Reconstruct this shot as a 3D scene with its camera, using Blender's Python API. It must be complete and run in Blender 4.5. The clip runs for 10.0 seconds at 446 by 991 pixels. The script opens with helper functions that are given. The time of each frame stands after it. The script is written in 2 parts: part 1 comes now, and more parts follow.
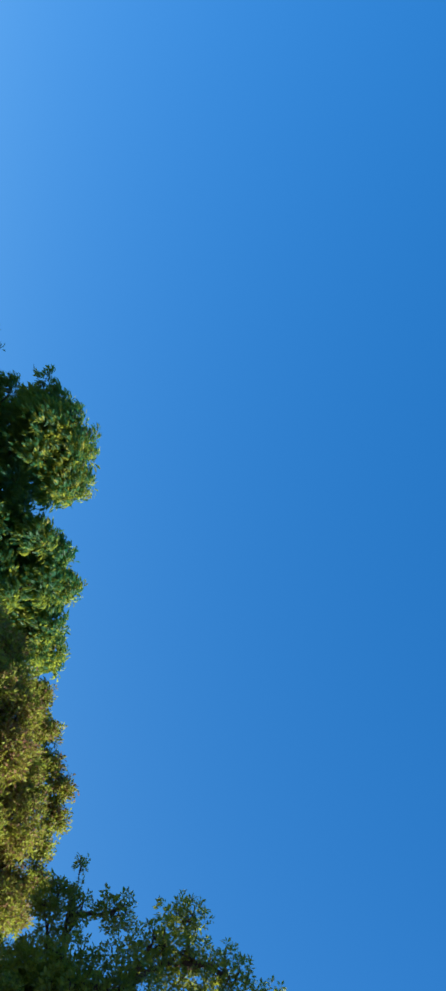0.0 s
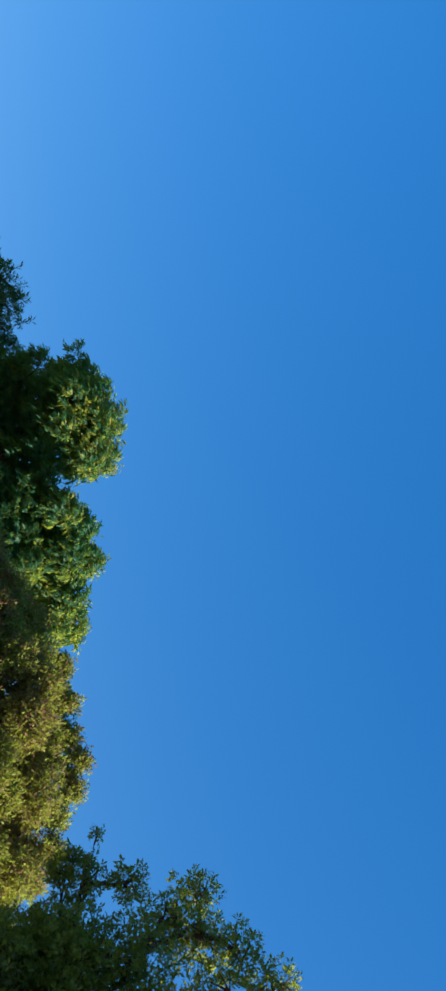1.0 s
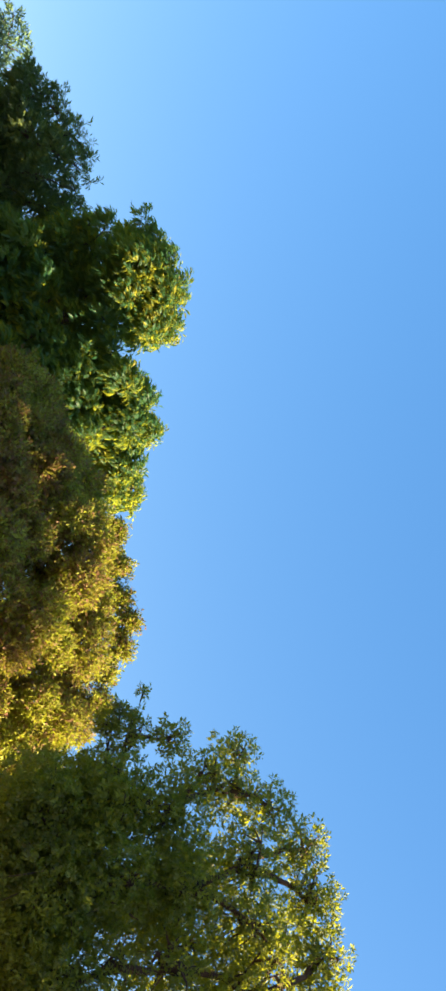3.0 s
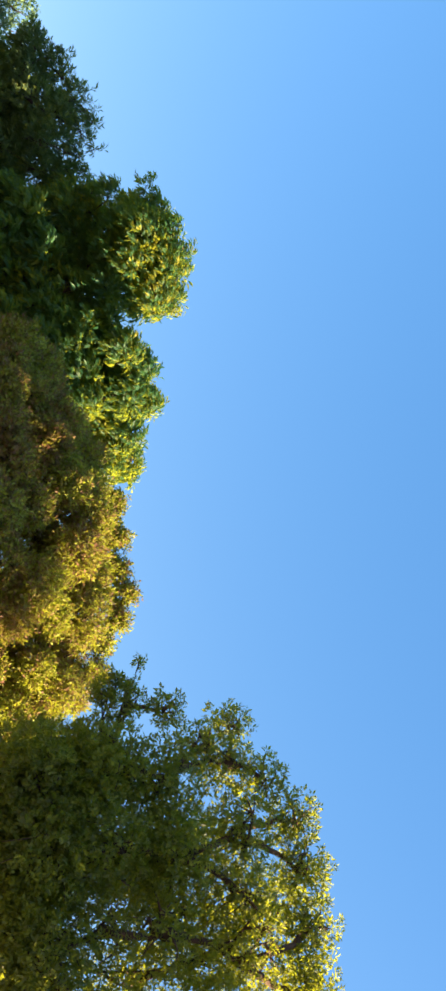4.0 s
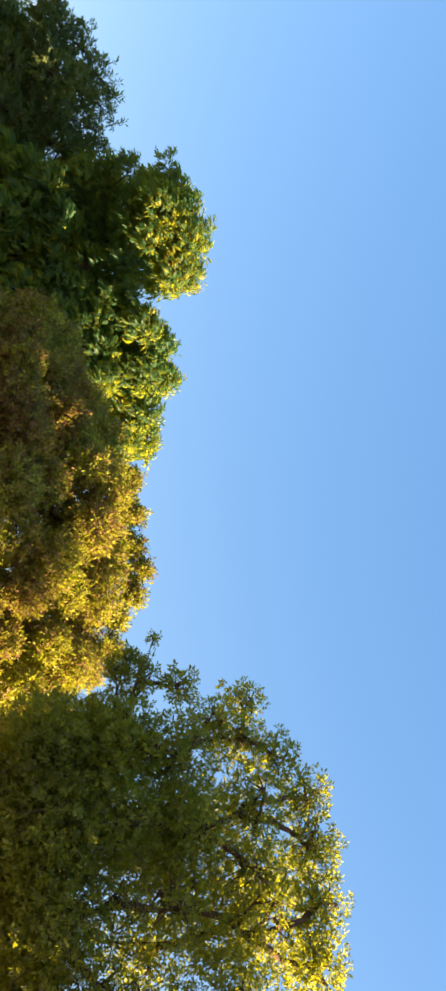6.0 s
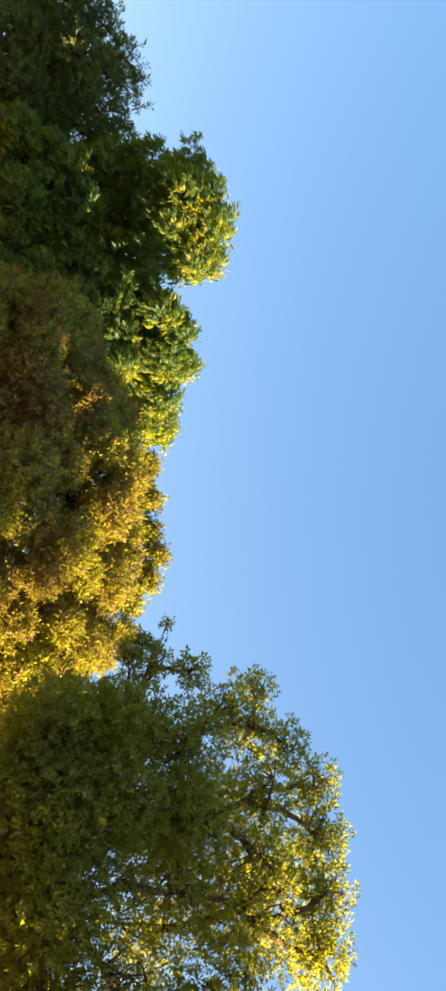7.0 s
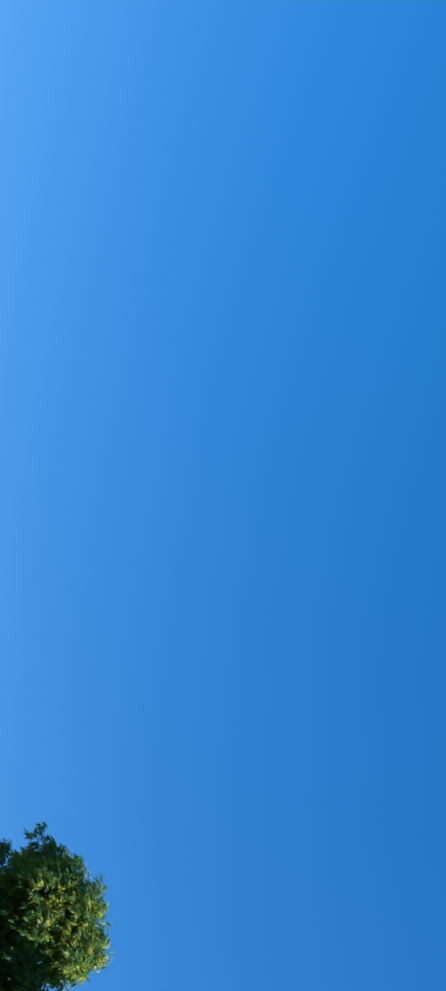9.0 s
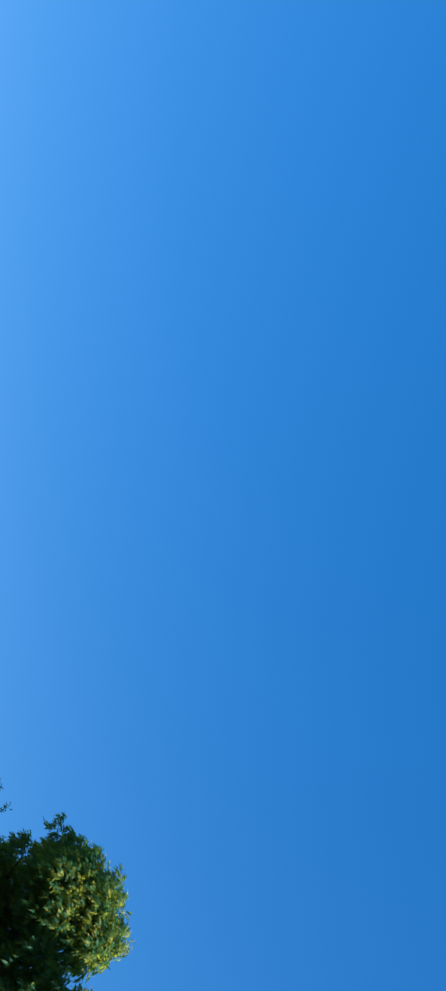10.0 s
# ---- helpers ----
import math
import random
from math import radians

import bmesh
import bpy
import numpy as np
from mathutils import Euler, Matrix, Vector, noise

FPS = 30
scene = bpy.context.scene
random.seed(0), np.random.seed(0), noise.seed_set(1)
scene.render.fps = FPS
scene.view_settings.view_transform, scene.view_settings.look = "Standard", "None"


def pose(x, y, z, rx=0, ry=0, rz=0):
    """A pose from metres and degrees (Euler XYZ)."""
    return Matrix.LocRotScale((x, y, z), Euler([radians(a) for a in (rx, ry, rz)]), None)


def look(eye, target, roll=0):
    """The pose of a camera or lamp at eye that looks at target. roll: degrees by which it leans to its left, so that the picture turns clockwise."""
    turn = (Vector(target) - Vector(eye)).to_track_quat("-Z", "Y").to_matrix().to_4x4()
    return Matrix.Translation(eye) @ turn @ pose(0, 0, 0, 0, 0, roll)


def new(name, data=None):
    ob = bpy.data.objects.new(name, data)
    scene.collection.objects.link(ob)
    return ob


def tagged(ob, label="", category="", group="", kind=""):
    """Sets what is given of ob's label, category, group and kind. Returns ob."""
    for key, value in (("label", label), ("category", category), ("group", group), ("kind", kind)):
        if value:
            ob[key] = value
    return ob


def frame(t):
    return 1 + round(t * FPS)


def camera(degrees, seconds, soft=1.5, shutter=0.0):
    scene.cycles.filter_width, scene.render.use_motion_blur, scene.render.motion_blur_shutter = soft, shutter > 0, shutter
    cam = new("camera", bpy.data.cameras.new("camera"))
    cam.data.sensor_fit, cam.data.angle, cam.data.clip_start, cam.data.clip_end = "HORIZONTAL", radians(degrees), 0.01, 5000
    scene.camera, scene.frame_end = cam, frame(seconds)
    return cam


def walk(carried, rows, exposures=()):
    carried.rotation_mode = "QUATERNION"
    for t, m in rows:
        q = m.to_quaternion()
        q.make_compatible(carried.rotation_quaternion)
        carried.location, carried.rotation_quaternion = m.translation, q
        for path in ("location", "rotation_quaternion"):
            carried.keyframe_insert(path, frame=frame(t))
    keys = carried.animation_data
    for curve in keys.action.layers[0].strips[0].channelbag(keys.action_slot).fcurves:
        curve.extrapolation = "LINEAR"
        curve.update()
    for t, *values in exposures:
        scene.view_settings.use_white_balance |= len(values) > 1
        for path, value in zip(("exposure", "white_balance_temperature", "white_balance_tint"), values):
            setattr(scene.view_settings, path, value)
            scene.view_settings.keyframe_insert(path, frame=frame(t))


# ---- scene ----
EYE = Vector((0.0, 0.0, 1.6))
cam = camera(26.92, 10.0, soft=3.3, shutter=0.12)


def aim(az, el, lean):
    """Camera pose at EYE from compass bearing, elevation and lean in degrees."""
    a, e = radians(az), radians(el)
    way = Vector((math.sin(a) * math.cos(e), math.cos(a) * math.cos(e), math.sin(e)))
    return look(EYE, EYE + way * 10, lean)


PATH = [
    (0.0, aim(-12.589, 32.768, 89.98)), (0.5, aim(-11.998, 31.852, 90.35)), (1.0, aim(-11.063, 31.248, 90.98)),
    (1.5, aim(-8.229, 29.719, 90.50)), (2.0, aim(-6.200, 28.582, 90.66)), (2.5, aim(-4.508, 27.730, 90.27)),
    (2.7, aim(-3.55, 27.69, 90.10)), (3.8, aim(-0.463, 27.888, 90.24)), (4.0, aim(-0.382, 27.832, 90.25)),
    (4.5, aim(0.0, 28.0, 90.0)), (5.0, aim(0.173, 27.809, 90.05)), (5.5, aim(0.505, 27.572, 90.18)),
    (5.7, aim(0.725, 27.319, 90.20)), (6.8, aim(2.035, 25.922, 91.20)), (7.0, aim(2.004, 25.853, 91.44)),
    (7.3, aim(0.065, 25.825, 91.70)), (7.5, aim(-2.366, 25.952, 91.96)), (7.8, aim(-8.043, 26.110, 92.70)),
    (8.0, aim(-14.559, 27.127, 92.81)), (8.2, aim(-22.799, 27.747, 92.33)), (8.5, aim(-36.660, 31.157, 91.88)),
    (8.7, aim(-42.3, 34.45, 92.4)), (9.0, aim(-42.199, 33.569, 92.77)), (9.5, aim(-43.984, 33.854, 92.57)),
    (10.0, aim(-41.463, 32.706, 91.71)),
]
EXPOSURES = [
    (0.0, 1.45, 5350, 11), (1.0, 1.43, 5350, 11), (1.5, 1.6, 5700, 13), (2.0, 2.03, 6400, 16), (2.5, 2.37, 7300, 19), (4.0, 2.52, 7900, 21),
    (4.5, 2.52, 7800, 21), (5.5, 2.61, 8800, 26), (7.0, 2.68, 9800, 28), (7.5, 2.12, 7300, 20), (8.0, 1.5, 5600, 13), (8.5, 1.41, 5270, 11), (10.0, 1.39, 5220, 11),
]
walk(cam, PATH, EXPOSURES)

# ---- daylight: low warm sun, clear sky ----
SUN_AZ, SUN_EL = 102.5, 11.5
world = bpy.data.worlds.new("world")
scene.world = world
world.use_nodes = True
wn = world.node_tree.nodes
sky = wn.new("ShaderNodeTexSky")
sky.sky_type = "NISHITA"
sky.sun_disc = False
sky.sun_elevation, sky.sun_rotation = radians(SUN_EL), radians(SUN_AZ)
sky.air_density, sky.dust_density, sky.ozone_density = 1.0, 0.3, 3.0
deep = wn.new("ShaderNodeHueSaturation")
deep.inputs["Saturation"].default_value = 2.07
deep.inputs["Hue"].default_value = 0.515
even = wn.new("ShaderNodeGamma")
even.inputs["Gamma"].default_value = 0.42
world.node_tree.links.new(sky.outputs[0], even.inputs["Color"])
world.node_tree.links.new(even.outputs[0], deep.inputs["Color"])
world.node_tree.links.new(deep.outputs[0], wn["Background"].inputs[0])
wn["Background"].inputs[1].default_value = 0.137
sun = new("sun", bpy.data.lights.new("sun", "SUN"))
sun.data.energy, sun.data.angle, sun.data.color = 5.0, radians(0.53), (1.0, 0.85, 0.54)
sa, se = radians(SUN_AZ), radians(SUN_EL)
SUN_WAY = Vector((math.sin(sa) * math.cos(se), math.cos(sa) * math.cos(se), math.sin(se)))
sun.matrix_world = look(SUN_WAY * 60, (0, 0, 0))

# ---- materials ----


def node(tree, kind, **inputs):
    n = tree.nodes.new(kind)
    for key, value in inputs.items():
        n.inputs[key.replace("_", " ")].default_value = value
    return n


def leaf_material(name, dark, mid, light, through_color, gloss=0.4, thin=0.35, rare=1.0, even=0.75):
    """Leaf: colour varies leaf by leaf and in patches over the crown, light passes through the blade."""
    m = bpy.data.materials.new(name)
    m.use_nodes = True
    t = m.node_tree
    bsdf, out = t.nodes["Principled BSDF"], t.nodes["Material Output"]
    geo, info = t.nodes.new("ShaderNodeNewGeometry"), t.nodes.new("ShaderNodeObjectInfo")
    add = node(t, "ShaderNodeMath")
    add.operation = "ADD"
    frac = node(t, "ShaderNodeMath")
    frac.operation = "FRACT"
    t.links.new(geo.outputs["Random Per Island"], add.inputs[0])
    t.links.new(info.outputs["Random"], add.inputs[1])
    t.links.new(add.outputs[0], frac.inputs[0])
    patch = node(t, "ShaderNodeTexNoise", Scale=1.1, Detail=3.0)
    t.links.new(geo.outputs["Position"], patch.inputs["Vector"])
    spots = node(t, "ShaderNodeTexNoise", Scale=60.0, Detail=2.0)
    t.links.new(geo.outputs["Position"], spots.inputs["Vector"])
    mix = node(t, "ShaderNodeMath")
    mix.operation = "MULTIPLY_ADD"
    mix.inputs[1].default_value = 0.55
    t.links.new(frac.outputs[0], mix.inputs[0])
    t.links.new(patch.outputs["Fac"], mix.inputs[2])
    ramp = t.nodes.new("ShaderNodeValToRGB")
    e = ramp.color_ramp.elements
    e[0].position, e[0].color = 0.40, (*dark, 1)
    e[1].position, e[1].color = min(1.0, rare), (*light, 1)
    k = e.new(0.72 * rare)
    k.color = (*mid, 1)
    t.links.new(mix.outputs[0], ramp.inputs[0])
    hsv = node(t, "ShaderNodeHueSaturation")
    lo = node(t, "ShaderNodeMapRange")
    lo.inputs["To Min"].default_value, lo.inputs["To Max"].default_value = 0.8, 1.2
    t.links.new(spots.outputs["Fac"], lo.inputs["Value"])
    t.links.new(lo.outputs[0], hsv.inputs["Value"])
    t.links.new(ramp.outputs[0], hsv.inputs["Color"])
    t.links.new(hsv.outputs[0], bsdf.inputs["Base Color"])
    bsdf.inputs["Roughness"].default_value = gloss
    bsdf.inputs["Specular IOR Level"].default_value = 0.22
    trans = t.nodes.new("ShaderNodeBsdfTranslucent")
    tint = t.nodes.new("ShaderNodeMix")
    tint.data_type = "RGBA"
    tint.inputs["Factor"].default_value = even
    tint.inputs["B"].default_value = (*through_color, 1)
    t.links.new(hsv.outputs[0], tint.inputs["A"])
    t.links.new(tint.outputs["Result"], trans.inputs["Color"])
    both = t.nodes.new("ShaderNodeMixShader")
    both.inputs[0].default_value = thin
    t.links.new(bsdf.outputs[0], both.inputs[1])
    t.links.new(trans.outputs[0], both.inputs[2])
    t.links.new(both.outputs[0], out.inputs["Surface"])
    return m


def bark_material(name, a, b, scale=9.0):
    m = bpy.data.materials.new(name)
    m.use_nodes = True
    t = m.node_tree
    bsdf = t.nodes["Principled BSDF"]
    coord = t.nodes.new("ShaderNodeTexCoord")
    stretch = t.nodes.new("ShaderNodeMapping")
    stretch.inputs["Scale"].default_value = (1.0, 1.0, 0.25)
    t.links.new(coord.outputs["Object"], stretch.inputs["Vector"])
    big = node(t, "ShaderNodeTexNoise", Scale=scale, Detail=6.0, Roughness=0.65)
    fine = node(t, "ShaderNodeTexNoise", Scale=scale * 9, Detail=4.0)
    t.links.new(stretch.outputs[0], big.inputs["Vector"])
    t.links.new(stretch.outputs[0], fine.inputs["Vector"])
    ramp = t.nodes.new("ShaderNodeValToRGB")
    ramp.color_ramp.elements[0].position, ramp.color_ramp.elements[0].color = 0.35, (*a, 1)
    ramp.color_ramp.elements[1].position, ramp.color_ramp.elements[1].color = 0.68, (*b, 1)
    t.links.new(big.outputs["Fac"], ramp.inputs[0])
    t.links.new(ramp.outputs[0], bsdf.inputs["Base Color"])
    bsdf.inputs["Roughness"].default_value = 0.9
    total = node(t, "ShaderNodeMath")
    total.operation = "ADD"
    t.links.new(big.outputs["Fac"], total.inputs[0])
    t.links.new(fine.outputs["Fac"], total.inputs[1])
    bump = node(t, "ShaderNodeBump", Strength=0.7, Distance=0.02)
    t.links.new(total.outputs[0], bump.inputs["Height"])
    t.links.new(bump.outputs[0], bsdf.inputs["Normal"])
    return m


def ground_material():
    m = bpy.data.materials.new("dry_grass_soil")
    m.use_nodes = True
    t = m.node_tree
    bsdf = t.nodes["Principled BSDF"]
    geo = t.nodes.new("ShaderNodeNewGeometry")
    big = node(t, "ShaderNodeTexNoise", Scale=0.25, Detail=6.0, Roughness=0.6)
    fine = node(t, "ShaderNodeTexNoise", Scale=14.0, Detail=6.0, Roughness=0.7)
    for n in (big, fine):
        t.links.new(geo.outputs["Position"], n.inputs["Vector"])
    ramp = t.nodes.new("ShaderNodeValToRGB")
    ramp.color_ramp.elements[0].position, ramp.color_ramp.elements[0].color = 0.38, (0.07, 0.09, 0.03, 1)
    ramp.color_ramp.elements[1].position, ramp.color_ramp.elements[1].color = 0.62, (0.20, 0.15, 0.08, 1)
    mul = node(t, "ShaderNodeMath")
    mul.operation = "MULTIPLY_ADD"
    mul.inputs[1].default_value = 0.5
    half = node(t, "ShaderNodeMath")
    half.operation = "MULTIPLY"
    half.inputs[1].default_value = 0.5
    t.links.new(fine.outputs["Fac"], half.inputs[0])
    t.links.new(big.outputs["Fac"], mul.inputs[0])
    t.links.new(half.outputs[0], mul.inputs[2])
    t.links.new(mul.outputs[0], ramp.inputs[0])
    t.links.new(ramp.outputs[0], bsdf.inputs["Base Color"])
    bsdf.inputs["Roughness"].default_value = 0.95
    bump = node(t, "ShaderNodeBump", Strength=0.8, Distance=0.05)
    t.links.new(fine.outputs["Fac"], bump.inputs["Height"])
    t.links.new(bump.outputs[0], bsdf.inputs["Normal"])
    return m


LEAF_GREEN = leaf_material("long_green_leaf", (0.008, 0.064, 0.042), (0.028, 0.110, 0.052), (0.24, 0.24, 0.03), (0.52, 0.59, 0.05), 0.42, 0.50, 1.3)
LEAF_DARK = leaf_material("dark_narrow_leaf", (0.022, 0.044, 0.030), (0.044, 0.092, 0.050), (0.14, 0.18, 0.05), (0.32, 0.44, 0.06), 0.42, 0.42, 1.2)
LEAF_BROWN = leaf_material("olive_brown_leaf", (0.170, 0.068, 0.050), (0.165, 0.084, 0.048), (0.25, 0.29, 0.045), (0.58, 0.68, 0.04), 0.55, 0.34, 0.95, 0.48)
LEAF_OLIVE = leaf_material("olive_green_leaf", (0.086, 0.078, 0.040), (0.070, 0.098, 0.040), (0.22, 0.24, 0.042), (0.52, 0.57, 0.03), 0.42, 0.46)
LEAF_PALE = leaf_material("pale_olive_leaf", (0.14, 0.15, 0.055), (0.25, 0.25, 0.075), (0.40, 0.38, 0.12), (0.68, 0.66, 0.10), 0.45, 0.50)
LEAF_GREY = leaf_material("grey_green_leaf", (0.04, 0.11, 0.08), (0.07, 0.15, 0.10), (0.14, 0.24, 0.12), (0.28, 0.44, 0.16), 0.45, 0.36)
LEAF_DULL = leaf_material("dull_olive_leaf", (0.085, 0.100, 0.030), (0.118, 0.138, 0.036), (0.18, 0.19, 0.05), (0.40, 0.45, 0.05), 0.55, 0.36)
BARK_BROWN = bark_material("brown_bark", (0.040, 0.022, 0.017), (0.10, 0.058, 0.044))
BARK_GREY = bark_material("grey_brown_bark", (0.046, 0.023, 0.016), (0.115, 0.058, 0.040))
SOIL = ground_material()

# ---- mesh helpers ----


def link_mesh(name, me, material, parent, label=""):
    me.materials.append(material)
    ob = new(name, me)
    ob.parent = parent
    return tagged(ob, label=label)


def tri_mesh(name, verts, tris):
    me = bpy.data.meshes.new(name)
    verts, tris = np.asarray(verts, np.float32), np.asarray(tris, np.int32)
    me.vertices.add(len(verts))
    me.vertices.foreach_set("co", verts.ravel())
    me.loops.add(tris.size)
    me.loops.foreach_set("vertex_index", tris.ravel())
    me.polygons.add(len(tris))
    me.polygons.foreach_set("loop_start", np.arange(0, tris.size, 3, dtype=np.int32))
    me.update(calc_edges=True)
    me.validate()
    return me


# blade outlines: along, across (half widths), and drop of the blade
LONG_BLADE = (np.array([(0, 0, 0), (0.6, -0.5, 0.03), (0.5, 0, -0.03), (0.6, 0.5, 0.03), (1, 0, -0.26)]), np.array([(0, 1, 2), (0, 2, 3), (1, 4, 2), (2, 4, 3)]))
SMALL_BLADE = (np.array([(0, 0, 0), (0.5, -0.5, 0.06), (1, 0, -0.12), (0.5, 0.5, 0.06)]), np.array([(0, 1, 2), (0, 2, 3)]))


def unit(v):
    return v / (np.linalg.norm(v, axis=-1, keepdims=True) + 1e-9)


def even_ways(rng, n):
    """Unit vectors spread evenly over a ball, turned by chance."""
    k = np.arange(n) + 0.5
    z, a = 1 - 2 * k / n, k * 2.39996
    s = np.sqrt(1 - z * z)
    turn = np.linalg.qr(rng.normal(size=(3, 3)))[0]
    return unit(np.stack([s * np.cos(a), s * np.sin(a), z], 1) @ turn + rng.normal(size=(n, 3)) * 0.9 / math.sqrt(n))


def dome(seed, centre, radii, sizes, gap, low, back=0.45, front=1.0):
    """Clumps side by side all over an egg-shaped crown; the far side is thinner."""
    rng, made = np.random.default_rng(seed), []
    for d in unit(rng.normal(size=(2600, 3))):
        p = np.array(centre) + np.array(radii) * d * rng.uniform(0.9, 1.0)
        if d[2] > low and all((p[0] - q[0]) ** 2 + (p[1] - q[1]) ** 2 + (p[2] - q[2]) ** 2 > gap * gap for q in made):
            made.append((p[0], p[1], p[2], rng.uniform(*sizes), back if d[1] > 0.25 else front))
    return made


def leaf_frames(rng, clumps, kind, outer):
    """Origins, axes and sizes of all leaves: shoots stand all over each clump, leaves sit round each shoot; leaves are larger past the outer clumps."""
    centres, radii = np.array([c[:3] for c in clumps]), np.array([c[3] for c in clumps])
    kept, ends = [[], [], [], [], []], []
    for i, (*_, r, dense) in enumerate(clumps):
        big = 1.0 if i < outer else kind["body"]
        count = max(8, int(kind["heads"] * 12.57 * r * r * dense / big ** 1.6))
        out = even_ways(rng, count)
        deep = rng.uniform(*kind["relief"], count) * np.where(rng.random(count) < kind["inside"], rng.uniform(0.25, 0.9, count), 1.0)
        root = max(0.4 * r, r - kind["inset"])
        head = centres[i] + out * (root * deep)[:, None]
        # shoots buried in a neighbouring clump are left out
        far = np.linalg.norm(head[:, None] - centres[None], axis=2) / radii[None]
        far[:, i] = 9
        bare = far.min(axis=1) > kind["bury"]
        if bare.sum() < 4:
            bare[:4] = True
        out, head = out[bare], head[bare]
        count = len(out)
        ends.append(head[:: max(1, count // 14)])
        way = unit(out * kind["out"] + rng.normal(size=(count, 3)) * kind["loose"] + np.array(kind["lean"]))
        n, length = kind["leaves"], kind["twig"] * rng.uniform(0.6, 1.3, count)
        pos = np.linspace(0.05, 1, n)
        side = unit(np.cross(way, rng.normal(size=(count, 3))))
        other = np.cross(way, side)
        phi = np.arange(n) * 2.4 + rng.random((count, 1)) * 6.3 + rng.normal(size=(count, n)) * 0.3
        radial = side[:, None] * np.cos(phi)[..., None] + other[:, None] * np.sin(phi)[..., None]
        spread = kind["spread"] * rng.uniform(0.6, 1.3, (count, n, 1))
        along = unit(way[:, None] + radial * spread + rng.normal(size=(count, n, 3)) * 0.15 + np.array(kind["wind"]))
        o = head[:, None] + way[:, None] * (pos * length[:, None])[..., None] + radial * 0.01
        up = unit(out[:, None] * kind["face"] + np.array((0, 0, 0.3)) + rng.normal(size=(count, n, 3)) * 0.45)
        across = unit(np.cross(up, along))
        up = np.cross(along, across)
        s = big * kind["size"] * rng.uniform(0.65, 1.25, (count, n))
        for store, value in zip(kept, (o, along, across, up)):
            store.append(value.reshape(-1, 3))
        kept[4].append(s.ravel())
    return [np.concatenate(a) for a in kept] + [ends]


def tube(bm, points, radii, sides=8):
    """Tapered limb along a bent line of points."""
    rings = []
    for i, p in enumerate(points):
        d = (points[min(i + 1, len(points) - 1)] - points[max(i - 1, 0)]).normalized()
        a = d.orthogonal().normalized()
        b = d.cross(a)
        rings.append([bm.verts.new(p + (a * math.cos(k * math.tau / sides) + b * math.sin(k * math.tau / sides)) * radii[i] * (1 + 0.07 * math.sin(k * 2.1 + i))) for k in range(sides)])
    for r0, r1 in zip(rings, rings[1:]):
        d0 = min(range(sides), key=lambda s: (r1[s].co - r0[0].co).length)
        for k in range(sides):
            bm.faces.new((r0[k], r0[(k + 1) % sides], r1[(k + 1 + d0) % sides], r1[(k + d0) % sides]))
    bm.faces.new(rings[0][::-1])
    bm.faces.new(rings[-1])


def limb_line(a, b, rnd, sag=0.12, steps=7):
    a, b = Vector(a), Vector(b)
    span = (b - a).length
    bend = Vector((rnd.uniform(-1, 1), rnd.uniform(-1, 1), rnd.uniform(0.2, 1))) * sag * span
    return [a.lerp(b, k / steps) + bend * math.sin(math.pi * k / steps) + Vector((rnd.uniform(-1, 1), rnd.uniform(-1, 1), rnd.uniform(-1, 1))) * 0.02 * span * (0 < k < steps) for k in range(steps + 1)]


def bm_mesh(name, bm):
    bmesh.ops.recalc_face_normals(bm, faces=bm.faces)
    me = bpy.data.meshes.new(name)
    bm.to_mesh(me)
    bm.free()
    me.polygons.foreach_set("use_smooth", [True] * len(me.polygons))
    return me


def deeper(clumps, rear, seed):
    """The far half of the lobes: each full clump again, further from the outside of the crown."""
    rnd, back = random.Random(seed), []
    for x, y, z, r, d in clumps:
        if d > 0.55:
            flat = Vector((x, y, 0)).normalized() * rear * rnd.uniform(0.6, 1.1)
            back.append((x + flat.x, y + flat.y, z + rnd.uniform(-0.1, 0.25), r * 1.15, d * 0.7))
    return back


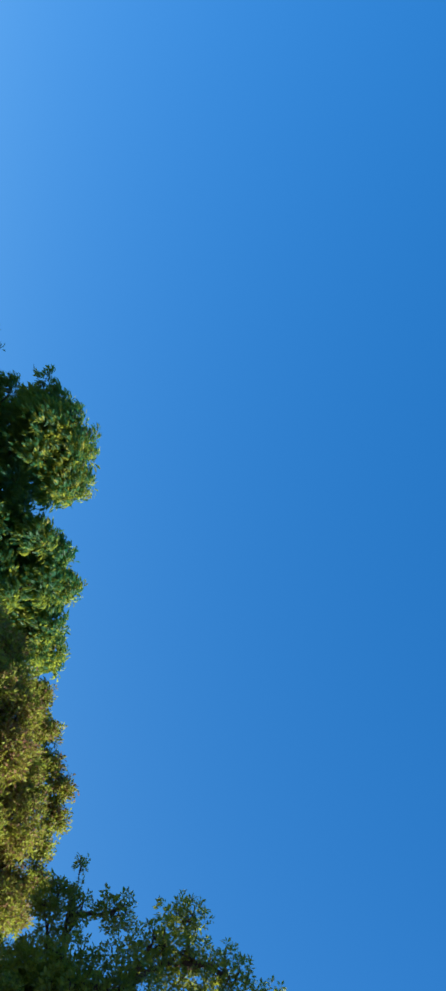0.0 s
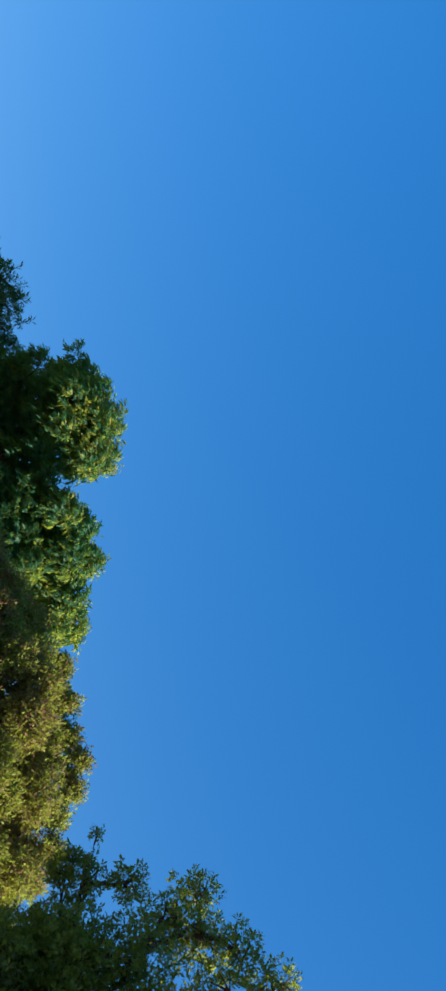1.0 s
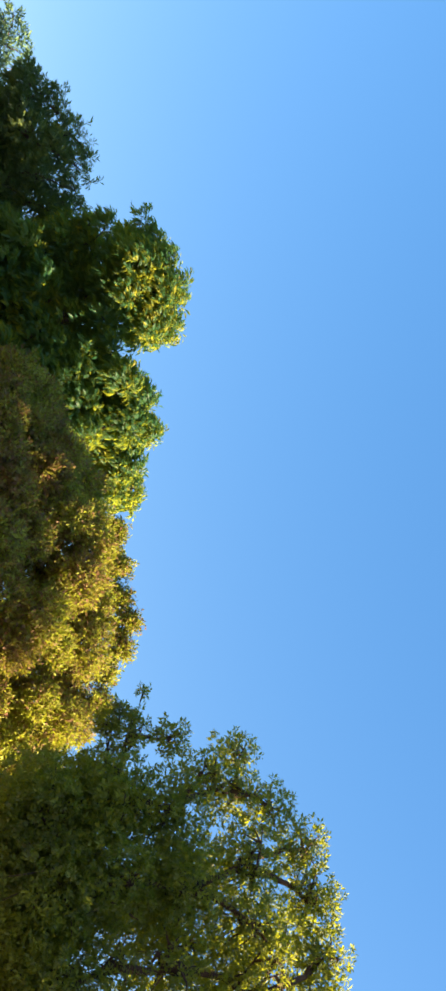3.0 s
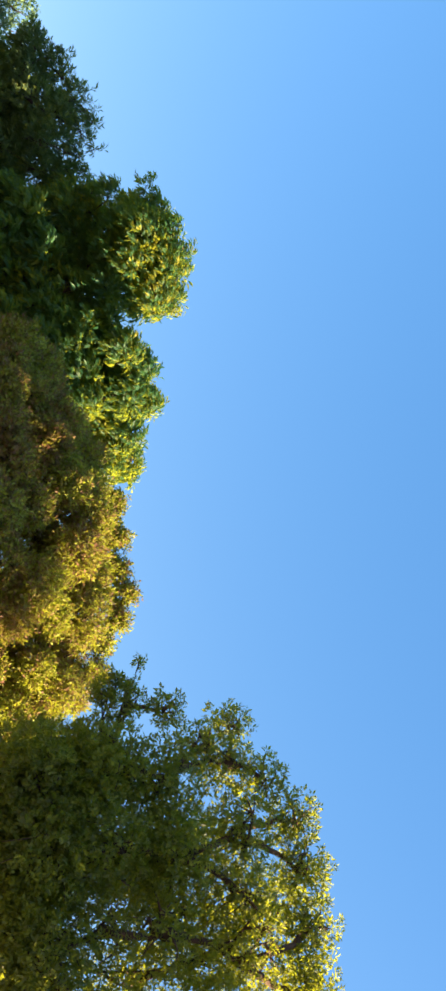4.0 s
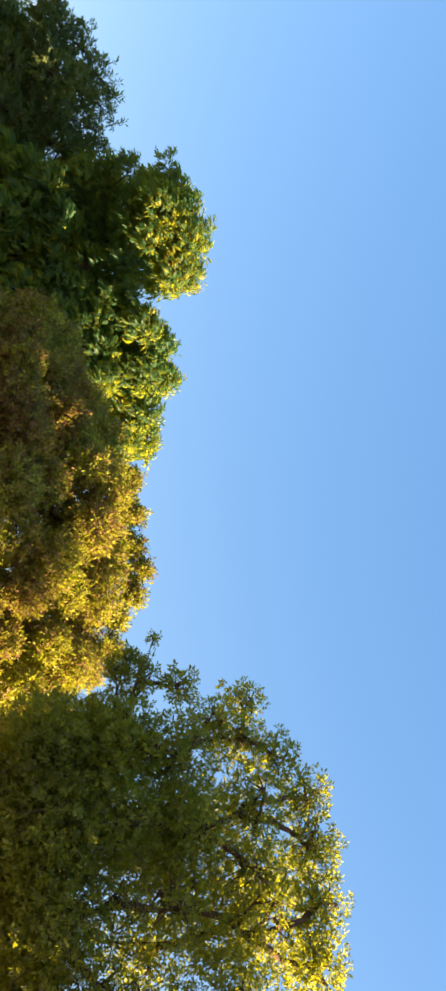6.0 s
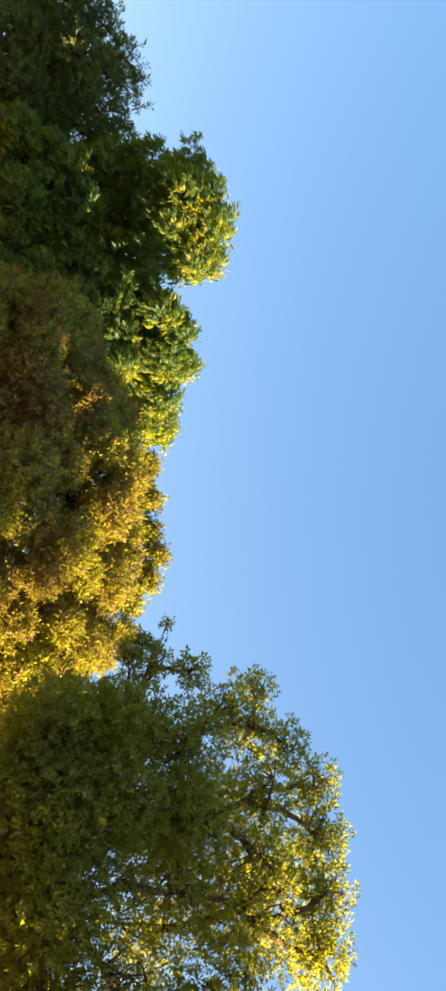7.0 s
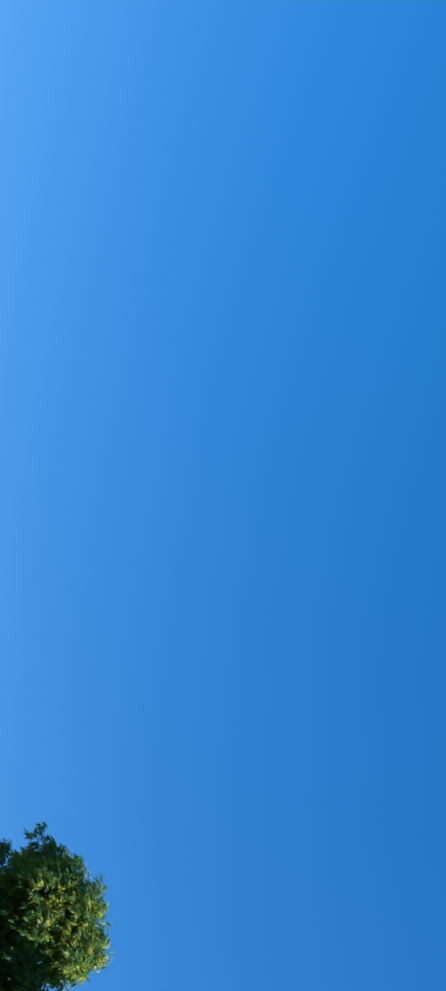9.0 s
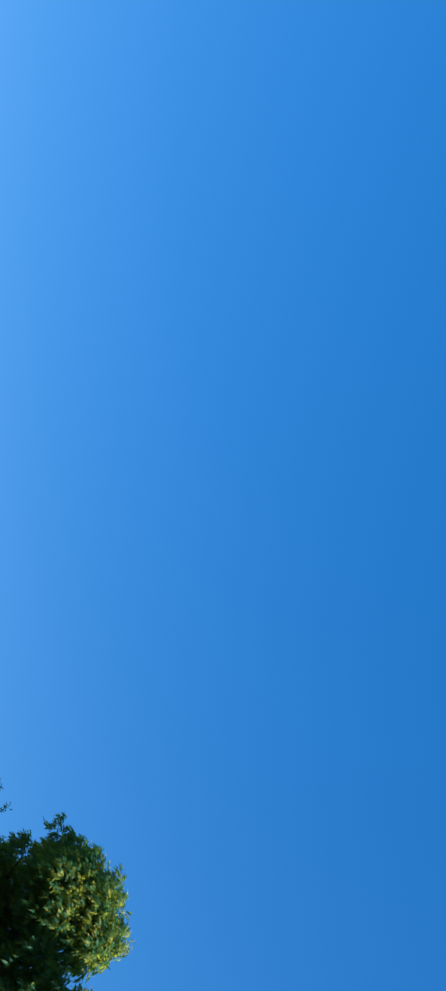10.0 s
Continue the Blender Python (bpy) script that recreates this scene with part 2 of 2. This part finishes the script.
def tree(label, foot, fork, girth, lobes, body, kind, leaf_mat, bark, seed):
    """One tree: trunk, limbs that reach into the clumps of the crown, twigs and leaves."""
    rng, rnd = np.random.default_rng(seed), random.Random(seed)
    top = tagged(new("tree"), label=label, category="tree", group="row of trees")
    foot, fork = Vector(foot), Vector(fork)
    top.location = foot
    bpy.context.view_layer.update()
    every = list(lobes) + list(body)
    place = Matrix.Translation(-foot)

    o, along, across, up, size, ends = leaf_frames(rng, every, kind, len(lobes))
    bm = bmesh.new()
    line = [Vector((foot.x, foot.y, -0.15))] + limb_line(foot, fork, rnd, 0.05, 6) + [fork + Vector((0.02, 0.02, 0.25))]
    tube(bm, [place @ p for p in line], [girth * k for k in (1.7, 1.45, 1.12, 1.0, 0.95, 0.92, 0.95, 1.0, 0.6)], 14)
    link_mesh("trunk", bm_mesh("trunk", bm), bark, top)
    twigs = bmesh.new()
    tips = [Vector(c[:3]) for c in every]
    from_fork = [(t - fork).length for t in tips]
    for i, ((x, y, z, r, d), heads) in enumerate(zip(every, ends)):
        # a branch leaves the clump next nearer to the fork, or the fork itself
        near = [j for j in range(len(every)) if from_fork[j] < from_fork[i] - 0.25 and (tips[j] - tips[i]).length < 1.0]
        held = min(near, key=lambda j: (tips[j] - tips[i]).length) if near else None
        start = fork + Vector((rnd.uniform(-1, 1), rnd.uniform(-1, 1), 0)) * girth * 0.4 if held is None else tips[held]
        line = limb_line(start, tips[i], rnd, kind["sag"])
        if i < len(lobes) or i % 3 == 0 or held is None:
            bm = bmesh.new()
            g = girth * rnd.uniform(0.26, 0.40) * min(1.0, r / 0.5) if held is None else min(0.035, 0.08 * r) * kind["stem"]
            tube(bm, [place @ p for p in line], [g * (1 - (0.92 if held is None else 0.6) * (k / 7) ** 0.7) for k in range(8)], 7)
            link_mesh("limb", bm_mesh("limb", bm), bark, top)
        # forked shoots: each runs to the foot of a spray of leaves
        stems = []
        for k, head in enumerate(heads[:kind["shoots"]]):
            root = stems[k // 2][2] if k > 2 else line[(5, 6, 7)[k % 3]]
            stem = limb_line(root, Vector(head), rnd, 0.16, 4)
            stems.append(stem)
            w = kind["stem"] * (1.0 if k < 3 else 0.7) * min(1.0, 0.25 + 2.0 * r)
            tube(twigs, [place @ p for p in stem], [0.014 * w, 0.011 * w, 0.008 * w, 0.006 * w, 0.003], 4)
    tagged(link_mesh("twig", bm_mesh("twig", twigs), bark, top), kind="stuff")

    verts, tris = kind["blade"]
    o = o - np.array(foot)
    width = size * kind["width"]

    def cloud(sel):
        v = (o[sel, None] + along[sel, None] * (verts[None, :, 0, None] * size[sel, None, None]) + across[sel, None] * (verts[None, :, 1, None] * width[sel, None, None])
             + up[sel, None] * (verts[None, :, 2, None] * size[sel, None, None]))
        f = tris[None] + (np.arange(len(v)) * len(verts))[:, None, None]
        return v.reshape(-1, 3), f.reshape(-1, 3)
    # three hundred leaves of the outer clumps stand alone, the rest are one crown
    single = np.zeros(len(o), bool)
    single[rng.choice(min(len(o), 9000), 300, replace=False)] = True
    crown = link_mesh("crown", tri_mesh("crown", *cloud(~single)), leaf_mat, top)
    tagged(crown, kind="stuff")
    blade = tri_mesh("leaf", np.stack([verts[:, 0], verts[:, 1] * kind["width"], verts[:, 2]], 1), tris)
    blade.materials.append(leaf_mat)
    for i in np.flatnonzero(single):
        leaf = new("leaf", blade)
        leaf.parent = crown
        s = size[i]
        leaf.matrix_basis = Matrix([[along[i, k] * s, across[i, k] * s, up[i, k] * s, o[i, k]] for k in range(3)] + [[0, 0, 0, 1]])
    return top


# ---- ground ----
bm = bmesh.new()
rings = []
for k, rad in enumerate([2.0 * 1.45 ** i for i in range(20)]):
    rings.append([bm.verts.new((rad * math.cos(a * math.tau / 48), rad * math.sin(a * math.tau / 48) + 8, -0.05 * (0.5 + 0.5 * math.sin(a * 0.9 + k * 1.7)) * min(1, k / 5))) for a in range(48)])
mid = bm.verts.new((0, 8, 0))
for a in range(48):
    bm.faces.new((mid, rings[0][a], rings[0][(a + 1) % 48]))
    for r0, r1 in zip(rings, rings[1:]):
        bm.faces.new((r0[a], r1[a], r1[(a + 1) % 48], r0[(a + 1) % 48]))
ground = link_mesh("ground", bm_mesh("ground", bm), SOIL, None, "dry grass and bare soil under the trees")
tagged(ground, category="ground", kind="structure")

# ---- trees: crown clumps as x, y, z, radius, density ----
GREEN_CLUMPS = [
    (-3.71, 12.0, 6.62, 0.35, 1), (-3.39, 12.1, 6.95, 0.38, 1), (-2.96, 12.22, 6.88, 0.38, 1), (-3.82, 11.99, 7.05, 0.22, 0.6),
    (-2.93, 12.24, 7.25, 0.19, 0.8), (-3.32, 12.1, 6.49, 0.28, 1), (-3.54, 12.08, 7.39, 0.14, 0.35), (-2.78, 12.28, 7.1, 0.22, 0.9),
    (-4.56, 12.45, 6.9, 0.12, 0.5), (-4.25, 12.45, 7.04, 0.21, 0.55), (-4.16, 12.45, 6.72, 0.22, 0.6), (-3.27, 12.15, 7.29, 0.17, 0.6),
    (-4.32, 12.3, 6.28, 0.19, 0.5), (-3.88, 12.3, 6.44, 0.22, 1), (-3.46, 12.3, 6.26, 0.24, 1), (-3.02, 12.3, 6.19, 0.24, 1),
]
GREEN_CLUMPS += [
    (-2.59, 12.3, 6.24, 0.22, 1), (-2.09, 12.05, 6.41, 0.27, 1), (-1.84, 12.27, 6.76, 0.27, 1), (-1.44, 12.59, 6.95, 0.26, 1),
    (-1.54, 12.49, 6.61, 0.37, 1), (-0.99, 12.89, 6.71, 0.36, 1), (-0.6, 13.17, 6.9, 0.25, 1), (-1.25, 13.05, 6.49, 0.38, 1),
    (-0.67, 13.11, 6.59, 0.32, 1), (-0.36, 13.34, 7.05, 0.16, 0.8), (-1.39, 12.64, 7.18, 0.14, 0.35), (-1.85, 13.05, 6.39, 0.38, 1),
    (-2.34, 13.05, 6.27, 0.38, 1), (-2.55, 12.6, 5.59, 0.33, 1), (-2.19, 12.5, 5.77, 0.34, 1), (-1.8, 12.5, 5.92, 0.31, 1),
]
GREEN_CLUMPS += [
    (-1.94, 12.6, 5.61, 0.33, 1), (-1.39, 12.5, 6.03, 0.25, 0.9), (-2.95, 12.7, 5.77, 0.32, 1), (-1.43, 12.6, 5.77, 0.31, 0.9),
    (-2.27, 12.6, 5.37, 0.31, 1), (-4.21, 12.8, 5.76, 0.27, 1), (-3.83, 12.9, 6.02, 0.29, 1), (-3.54, 13.0, 6.06, 0.35, 1),
    (-4.38, 12.6, 6.12, 0.17, 0.6), (-4.14, 12.7, 6.14, 0.21, 0.9),
]
GREEN_FANS = [
    (-3.52, 12.68, 5.41, 0.31, 1), (-2.98, 12.61, 5.78, 0.27, 1), (-2.51, 12.42, 4.76, 0.25, 1), (-2.14, 12.29, 5.26, 0.27, 1),
    (-3.4, 12.89, 6.17, 0.18, 1), (-3.46, 12.47, 4.45, 0.3, 1), (-3.15, 12.9, 5.15, 0.24, 1), (-4.46, 12.94, 4.54, 0.3, 1),
    (-4.24, 12.87, 4.97, 0.27, 1), (-2.49, 12.47, 5.99, 0.22, 1), (-2.97, 12.6, 4.36, 0.26, 1), (-3.7, 12.6, 4.85, 0.25, 1),
    (-2.3, 12.34, 4.51, 0.24, 1), (-4.02, 12.61, 5.22, 0.24, 1), (-2.7, 12.57, 5.28, 0.23, 1), (-4.01, 13.06, 4.5, 0.23, 1),
]
FLANK_CLUMPS = [
    (-5.49, 13.2, 6.16, 0.26, 0.5), (-5.64, 13.2, 6.35, 0.15, 0.5), (-5.97, 13.2, 6.04, 0.25, 0.5), (-6.24, 13.2, 5.85, 0.25, 0.5),
    (-5.67, 13.2, 5.74, 0.36, 0.9), (-5.82, 13.2, 5.38, 0.42, 0.8), (-6.46, 13.2, 5.64, 0.25, 0.5), (-4.86, 13.2, 6.24, 0.16, 0.35),
    (-4.64, 13.2, 6.45, 0.14, 0.4), (-5.26, 13.2, 5.49, 0.36, 0.7), (-5.11, 13.2, 6.07, 0.22, 0.5), (-6.12, 13.2, 6.21, 0.11, 0.35),
    (-6.43, 13.2, 5.94, 0.12, 0.3), (-5.26, 13.2, 6.38, 0.1, 0.3), (-5.84, 13.2, 6.29, 0.12, 0.35), (-6.53, 13.2, 5.92, 0.15, 0.4),
]
FLANK_CLUMPS += [
    (-6.59, 13.2, 5.44, 0.27, 0.7), (-6.19, 13.2, 5.27, 0.33, 0.7), (-5.85, 13.3, 4.87, 0.38, 0.9), (-5.34, 13.3, 4.64, 0.4, 0.9),
    (-5.1, 13.3, 4.97, 0.36, 0.9), (-6.0, 13.4, 4.51, 0.37, 0.9), (-4.75, 13.3, 5.73, 0.24, 0.7), (-4.95, 13.3, 6.04, 0.24, 0.6),
    (-4.84, 13.3, 5.46, 0.26, 0.8),
]
BROWN_CLUMPS = [
    (0.42, 11.4, 4.9, 0.32, 1), (0.09, 11.4, 5.05, 0.29, 1), (0.02, 11.25, 5.91, 0.21, 1), (0.47, 11.25, 6.0, 0.2, 1),
    (0.88, 11.25, 5.98, 0.2, 1), (1.2, 11.25, 6.09, 0.21, 1), (1.53, 11.25, 6.0, 0.2, 1), (1.81, 11.25, 5.76, 0.21, 1),
    (2.04, 11.2, 5.49, 0.28, 1), (2.19, 11.2, 5.69, 0.2, 1), (-0.09, 11.25, 5.58, 0.19, 1), (2.35, 11.0, 5.25, 0.32, 1),
]
OLIVE_CLUMPS = [
    (1.72, 9.24, 5.46, 0.08, 0.38), (2.04, 8.74, 5.08, 0.29, 0.3), (2.14, 8.74, 5.54, 0.24, 0.3), (2.39, 8.76, 6.29, 0.29, 0.3),
    (2.48, 8.41, 5.72, 0.33, 0.3), (2.87, 8.36, 6.42, 0.33, 0.32), (3.29, 8.19, 6.72, 0.35, 0.36), (3.76, 7.9, 6.68, 0.36, 0.4),
    (4.19, 7.62, 6.53, 0.37, 0.42), (4.59, 7.4, 6.36, 0.39, 0.44), (3.19, 7.95, 5.91, 0.43, 0.36), (3.67, 7.63, 5.76, 0.46, 0.34),
    (4.14, 7.37, 5.64, 0.48, 0.34), (2.68, 8.14, 5.23, 0.45, 0.52), (3.23, 7.75, 5.11, 0.47, 0.6), (3.77, 7.42, 4.93, 0.45, 0.2),
]
OLIVE_CLUMPS += [
    (2.5, 8.22, 4.64, 0.48, 0.75), (3.05, 7.81, 4.42, 0.51, 0.75), (2.5, 8.25, 4.01, 0.52, 0.75), (3.1, 7.82, 3.88, 0.56, 0.75),
    (3.76, 7.45, 3.82, 0.56, 0.6), (3.64, 7.46, 4.38, 0.36, 0.22), (4.38, 7.14, 4.24, 0.6, 0.25), (4.71, 7.1, 5.34, 0.6, 0.3),
    # first three: unseen right side of the crown, added to shade its inside
    (5.07, 6.98, 4.82, 0.69, 0.6), (5.07, 7.07, 3.96, 0.73, 0.68), (5.41, 7.04, 5.53, 0.53, 0.4), (2.67, 8.36, 6.03, 0.31, 0.3),
    (4.37, 8.78, 6.63, 0.56, 0.3), (4.65, 8.48, 5.81, 0.61, 0.26), (1.81, 8.9, 5.06, 0.12, 0.4), (1.94, 8.9, 4.91, 0.17, 0.5),
]
OLIVE_CLUMPS += [
    (1.92, 8.9, 5.2, 0.12, 0.35), (2.89, 8.3, 3.62, 0.49, 0.75), (3.61, 8.1, 3.54, 0.52, 0.75), (4.32, 7.9, 3.63, 0.53, 0.75),
    (3.86, 8.75, 5.15, 0.52, 0.32), (4.33, 8.75, 5.63, 0.5, 0.25), (4.82, 8.7, 5.14, 0.54, 0.25), (3.57, 8.8, 5.84, 0.42, 0.35),
    # from here on: never in view, added on the sun side as shade casters
    (5.02, 7.6, 3.75, 0.51, 0.55), (5.48, 7.8, 4.45, 0.54, 0.55), (5.45, 7.6, 5.05, 0.54, 0.34), (5.96, 7.9, 5.87, 0.58, 0.34),
    (5.66, 7.4, 3.99, 0.52, 0.55), (6.24, 7.8, 4.85, 0.57, 0.34), (6.25, 7.5, 5.42, 0.57, 0.34), (6.64, 7.9, 6.26, 0.61, 0.34),
]
PALE_CLUMPS = [
    (-9.69, 14.65, 6.0, 0.58, 1), (-9.45, 14.93, 6.22, 0.36, 1), (-10.85, 13.76, 5.7, 0.64, 1), (-10.64, 13.96, 6.0, 0.37, 1),
    (-10.09, 14.2, 5.47, 0.67, 1), (-11.25, 13.5, 5.15, 0.74, 1), (-11.92, 13.3, 5.22, 0.62, 1), (-9.34, 14.72, 4.93, 0.76, 1),
    (-10.35, 13.95, 4.55, 1.14, 1), (-11.54, 13.41, 4.55, 1.1, 1), (-8.24, 15.96, 4.79, 0.62, 1), (-8.73, 15.29, 4.61, 0.78, 1),
]
DULL_CLUMPS = [
    (-9.23, 14.1, 4.6, 0.39, 1), (-8.87, 14.0, 4.79, 0.37, 1), (-8.62, 14.0, 4.97, 0.3, 1), (-8.31, 13.9, 4.73, 0.42, 1),
    (-8.57, 14.1, 5.14, 0.17, 1), (-8.0, 13.9, 4.88, 0.29, 1), (-7.61, 13.9, 4.68, 0.39, 1), (-7.42, 14.0, 4.89, 0.22, 1),
    (-8.59, 13.8, 4.38, 0.56, 1), (-7.69, 13.7, 4.34, 0.54, 1), (-9.63, 14.2, 4.55, 0.33, 1),
]
GREY_CLUMPS = [
    (-8.85, 15.5, 5.86, 0.21, 0.6), (-8.51, 15.5, 5.98, 0.2, 0.55), (-8.19, 15.5, 6.11, 0.16, 0.5), (-7.95, 15.5, 5.99, 0.15, 0.4),
    (-8.33, 15.5, 5.67, 0.29, 0.7), (-8.72, 15.5, 5.69, 0.22, 0.7), (-7.97, 15.5, 5.52, 0.31, 0.8), (-8.4, 15.5, 5.35, 0.42, 0.8),
]

KIND_LONG = dict(blade=LONG_BLADE, size=0.104, width=0.26, leaves=12, twig=0.12, heads=136, relief=(0.76, 1.06), inside=0.25, inset=0.10, bury=0.72, out=0.5, loose=0.2, spread=0.45, lean=(-0.3, 0, 0.0), wind=(-0.45, 0, -0.6), face=0.45, sag=0.12, shoots=6, stem=1.0, body=1.4)
KIND_FINE = dict(blade=SMALL_BLADE, size=0.052, width=0.48, leaves=12, twig=0.13, heads=210, relief=(0.72, 1.2), inside=0.2, inset=0.12, bury=0.75, out=0.7, loose=0.4, spread=1.1, lean=(-0.1, 0, 0.15), wind=(-0.1, 0, -0.1), face=0.6, sag=0.12, shoots=9, stem=1.0, body=1.0)
KIND_WHORL = dict(blade=SMALL_BLADE, size=0.052, width=0.42, leaves=10, twig=0.06, heads=300, relief=(0.7, 1.15), inside=0.5, inset=0.06, bury=0.3, out=0.7, loose=0.4, spread=1.4, lean=(-0.1, 0, 0.2), wind=(-0.1, 0, -0.3), face=0.6, sag=0.12, shoots=14, stem=1.5, body=1.0)
KIND_PALE = dict(blade=SMALL_BLADE, size=0.10, width=0.34, leaves=10, twig=0.18, heads=52, relief=(0.7, 1.15), inside=0.3, inset=0.2, bury=0.75, out=0.6, loose=0.4, spread=0.9, lean=(-0.2, 0, 0.1), wind=(-0.2, 0, -0.15), face=0.6, sag=0.12, shoots=6, stem=1.0, body=1.0)
KIND_DARK = {**KIND_LONG, "size": 0.088, "width": 0.25, "leaves": 10, "heads": 130, "loose": 0.45, "wind": (-0.25, 0, -0.35)}
KIND_DULL = {**KIND_FINE, "size": 0.07, "heads": 120}

tree("dense dark green tree with long drooping leaves", (-3.2, 13.8, 0), (-3.2, 13.7, 2.5), 0.20, GREEN_CLUMPS,
     GREEN_FANS + deeper(GREEN_CLUMPS + GREEN_FANS, 0.75, 1) + dome(21, (-2.4, 14.15, 4.45), (2.6, 1.65, 1.95), (0.24, 0.40), 0.58, -0.3, 0.4, 0.8) + dome(31, (-2.5, 14.15, 4.45), (2.1, 1.15, 1.5), (0.45, 0.6), 0.8, -0.2, 0.4, 0.6), KIND_LONG, LEAF_GREEN, BARK_BROWN, 11)
tree("very dark grey-green tree with narrow ragged leaves", (-6.0, 14.5, 0), (-6.0, 14.4, 2.3), 0.14, FLANK_CLUMPS,
     deeper(FLANK_CLUMPS, 0.6, 5) + dome(27, (-5.9, 14.7, 4.35), (1.3, 0.95, 1.3), (0.28, 0.42), 0.5, -0.3, 0.4), KIND_DARK, LEAF_DARK, BARK_BROWN, 17)
tree("olive brown tree with fine dry foliage", (0.6, 11.7, 0), (0.6, 11.6, 2.2), 0.17, BROWN_CLUMPS,
     dome(22, (0.62, 11.6, 3.70), (2.85, 1.7, 2.16), (0.25, 0.43), 0.47, -0.3, 0.3) + dome(32, (0.53, 11.6, 3.70), (2.35, 1.2, 1.8), (0.45, 0.6), 0.8, -0.2, 0.4, 0.7), KIND_FINE, LEAF_BROWN, BARK_BROWN, 12)
tree("tall olive green tree with an open airy crown", (3.9, 8.3, 0), (3.85, 8.2, 2.6), 0.14, OLIVE_CLUMPS,
     deeper(OLIVE_CLUMPS, 0.85, 3), KIND_WHORL, LEAF_OLIVE, BARK_GREY, 13)
tree("pale olive tree with sunlit round crown lobes", (-10.9, 15.2, 0), (-10.8, 15.1, 2.4), 0.22, PALE_CLUMPS,
     deeper(PALE_CLUMPS, 1.5, 4), KIND_PALE, LEAF_PALE, BARK_GREY, 14)
tree("small grey-green tree with thin foliage behind the others", (-7.6, 15.5, 0), (-7.6, 15.5, 2.4), 0.11, GREY_CLUMPS,
     dome(25, (-7.6, 15.6, 3.7), (1.0, 0.8, 1.1), (0.3, 0.45), 0.5, -0.5), KIND_PALE, LEAF_GREY, BARK_GREY, 15)
tree("low dull olive tree with dense fine leaves", (-7.7, 14.3, 0), (-7.7, 14.25, 1.9), 0.12, DULL_CLUMPS,
     dome(26, (-7.9, 14.5, 3.5), (1.7, 0.9, 1.2), (0.3, 0.42), 0.5, -0.3, 0.3), KIND_DULL, LEAF_DULL, BARK_BROWN, 16)
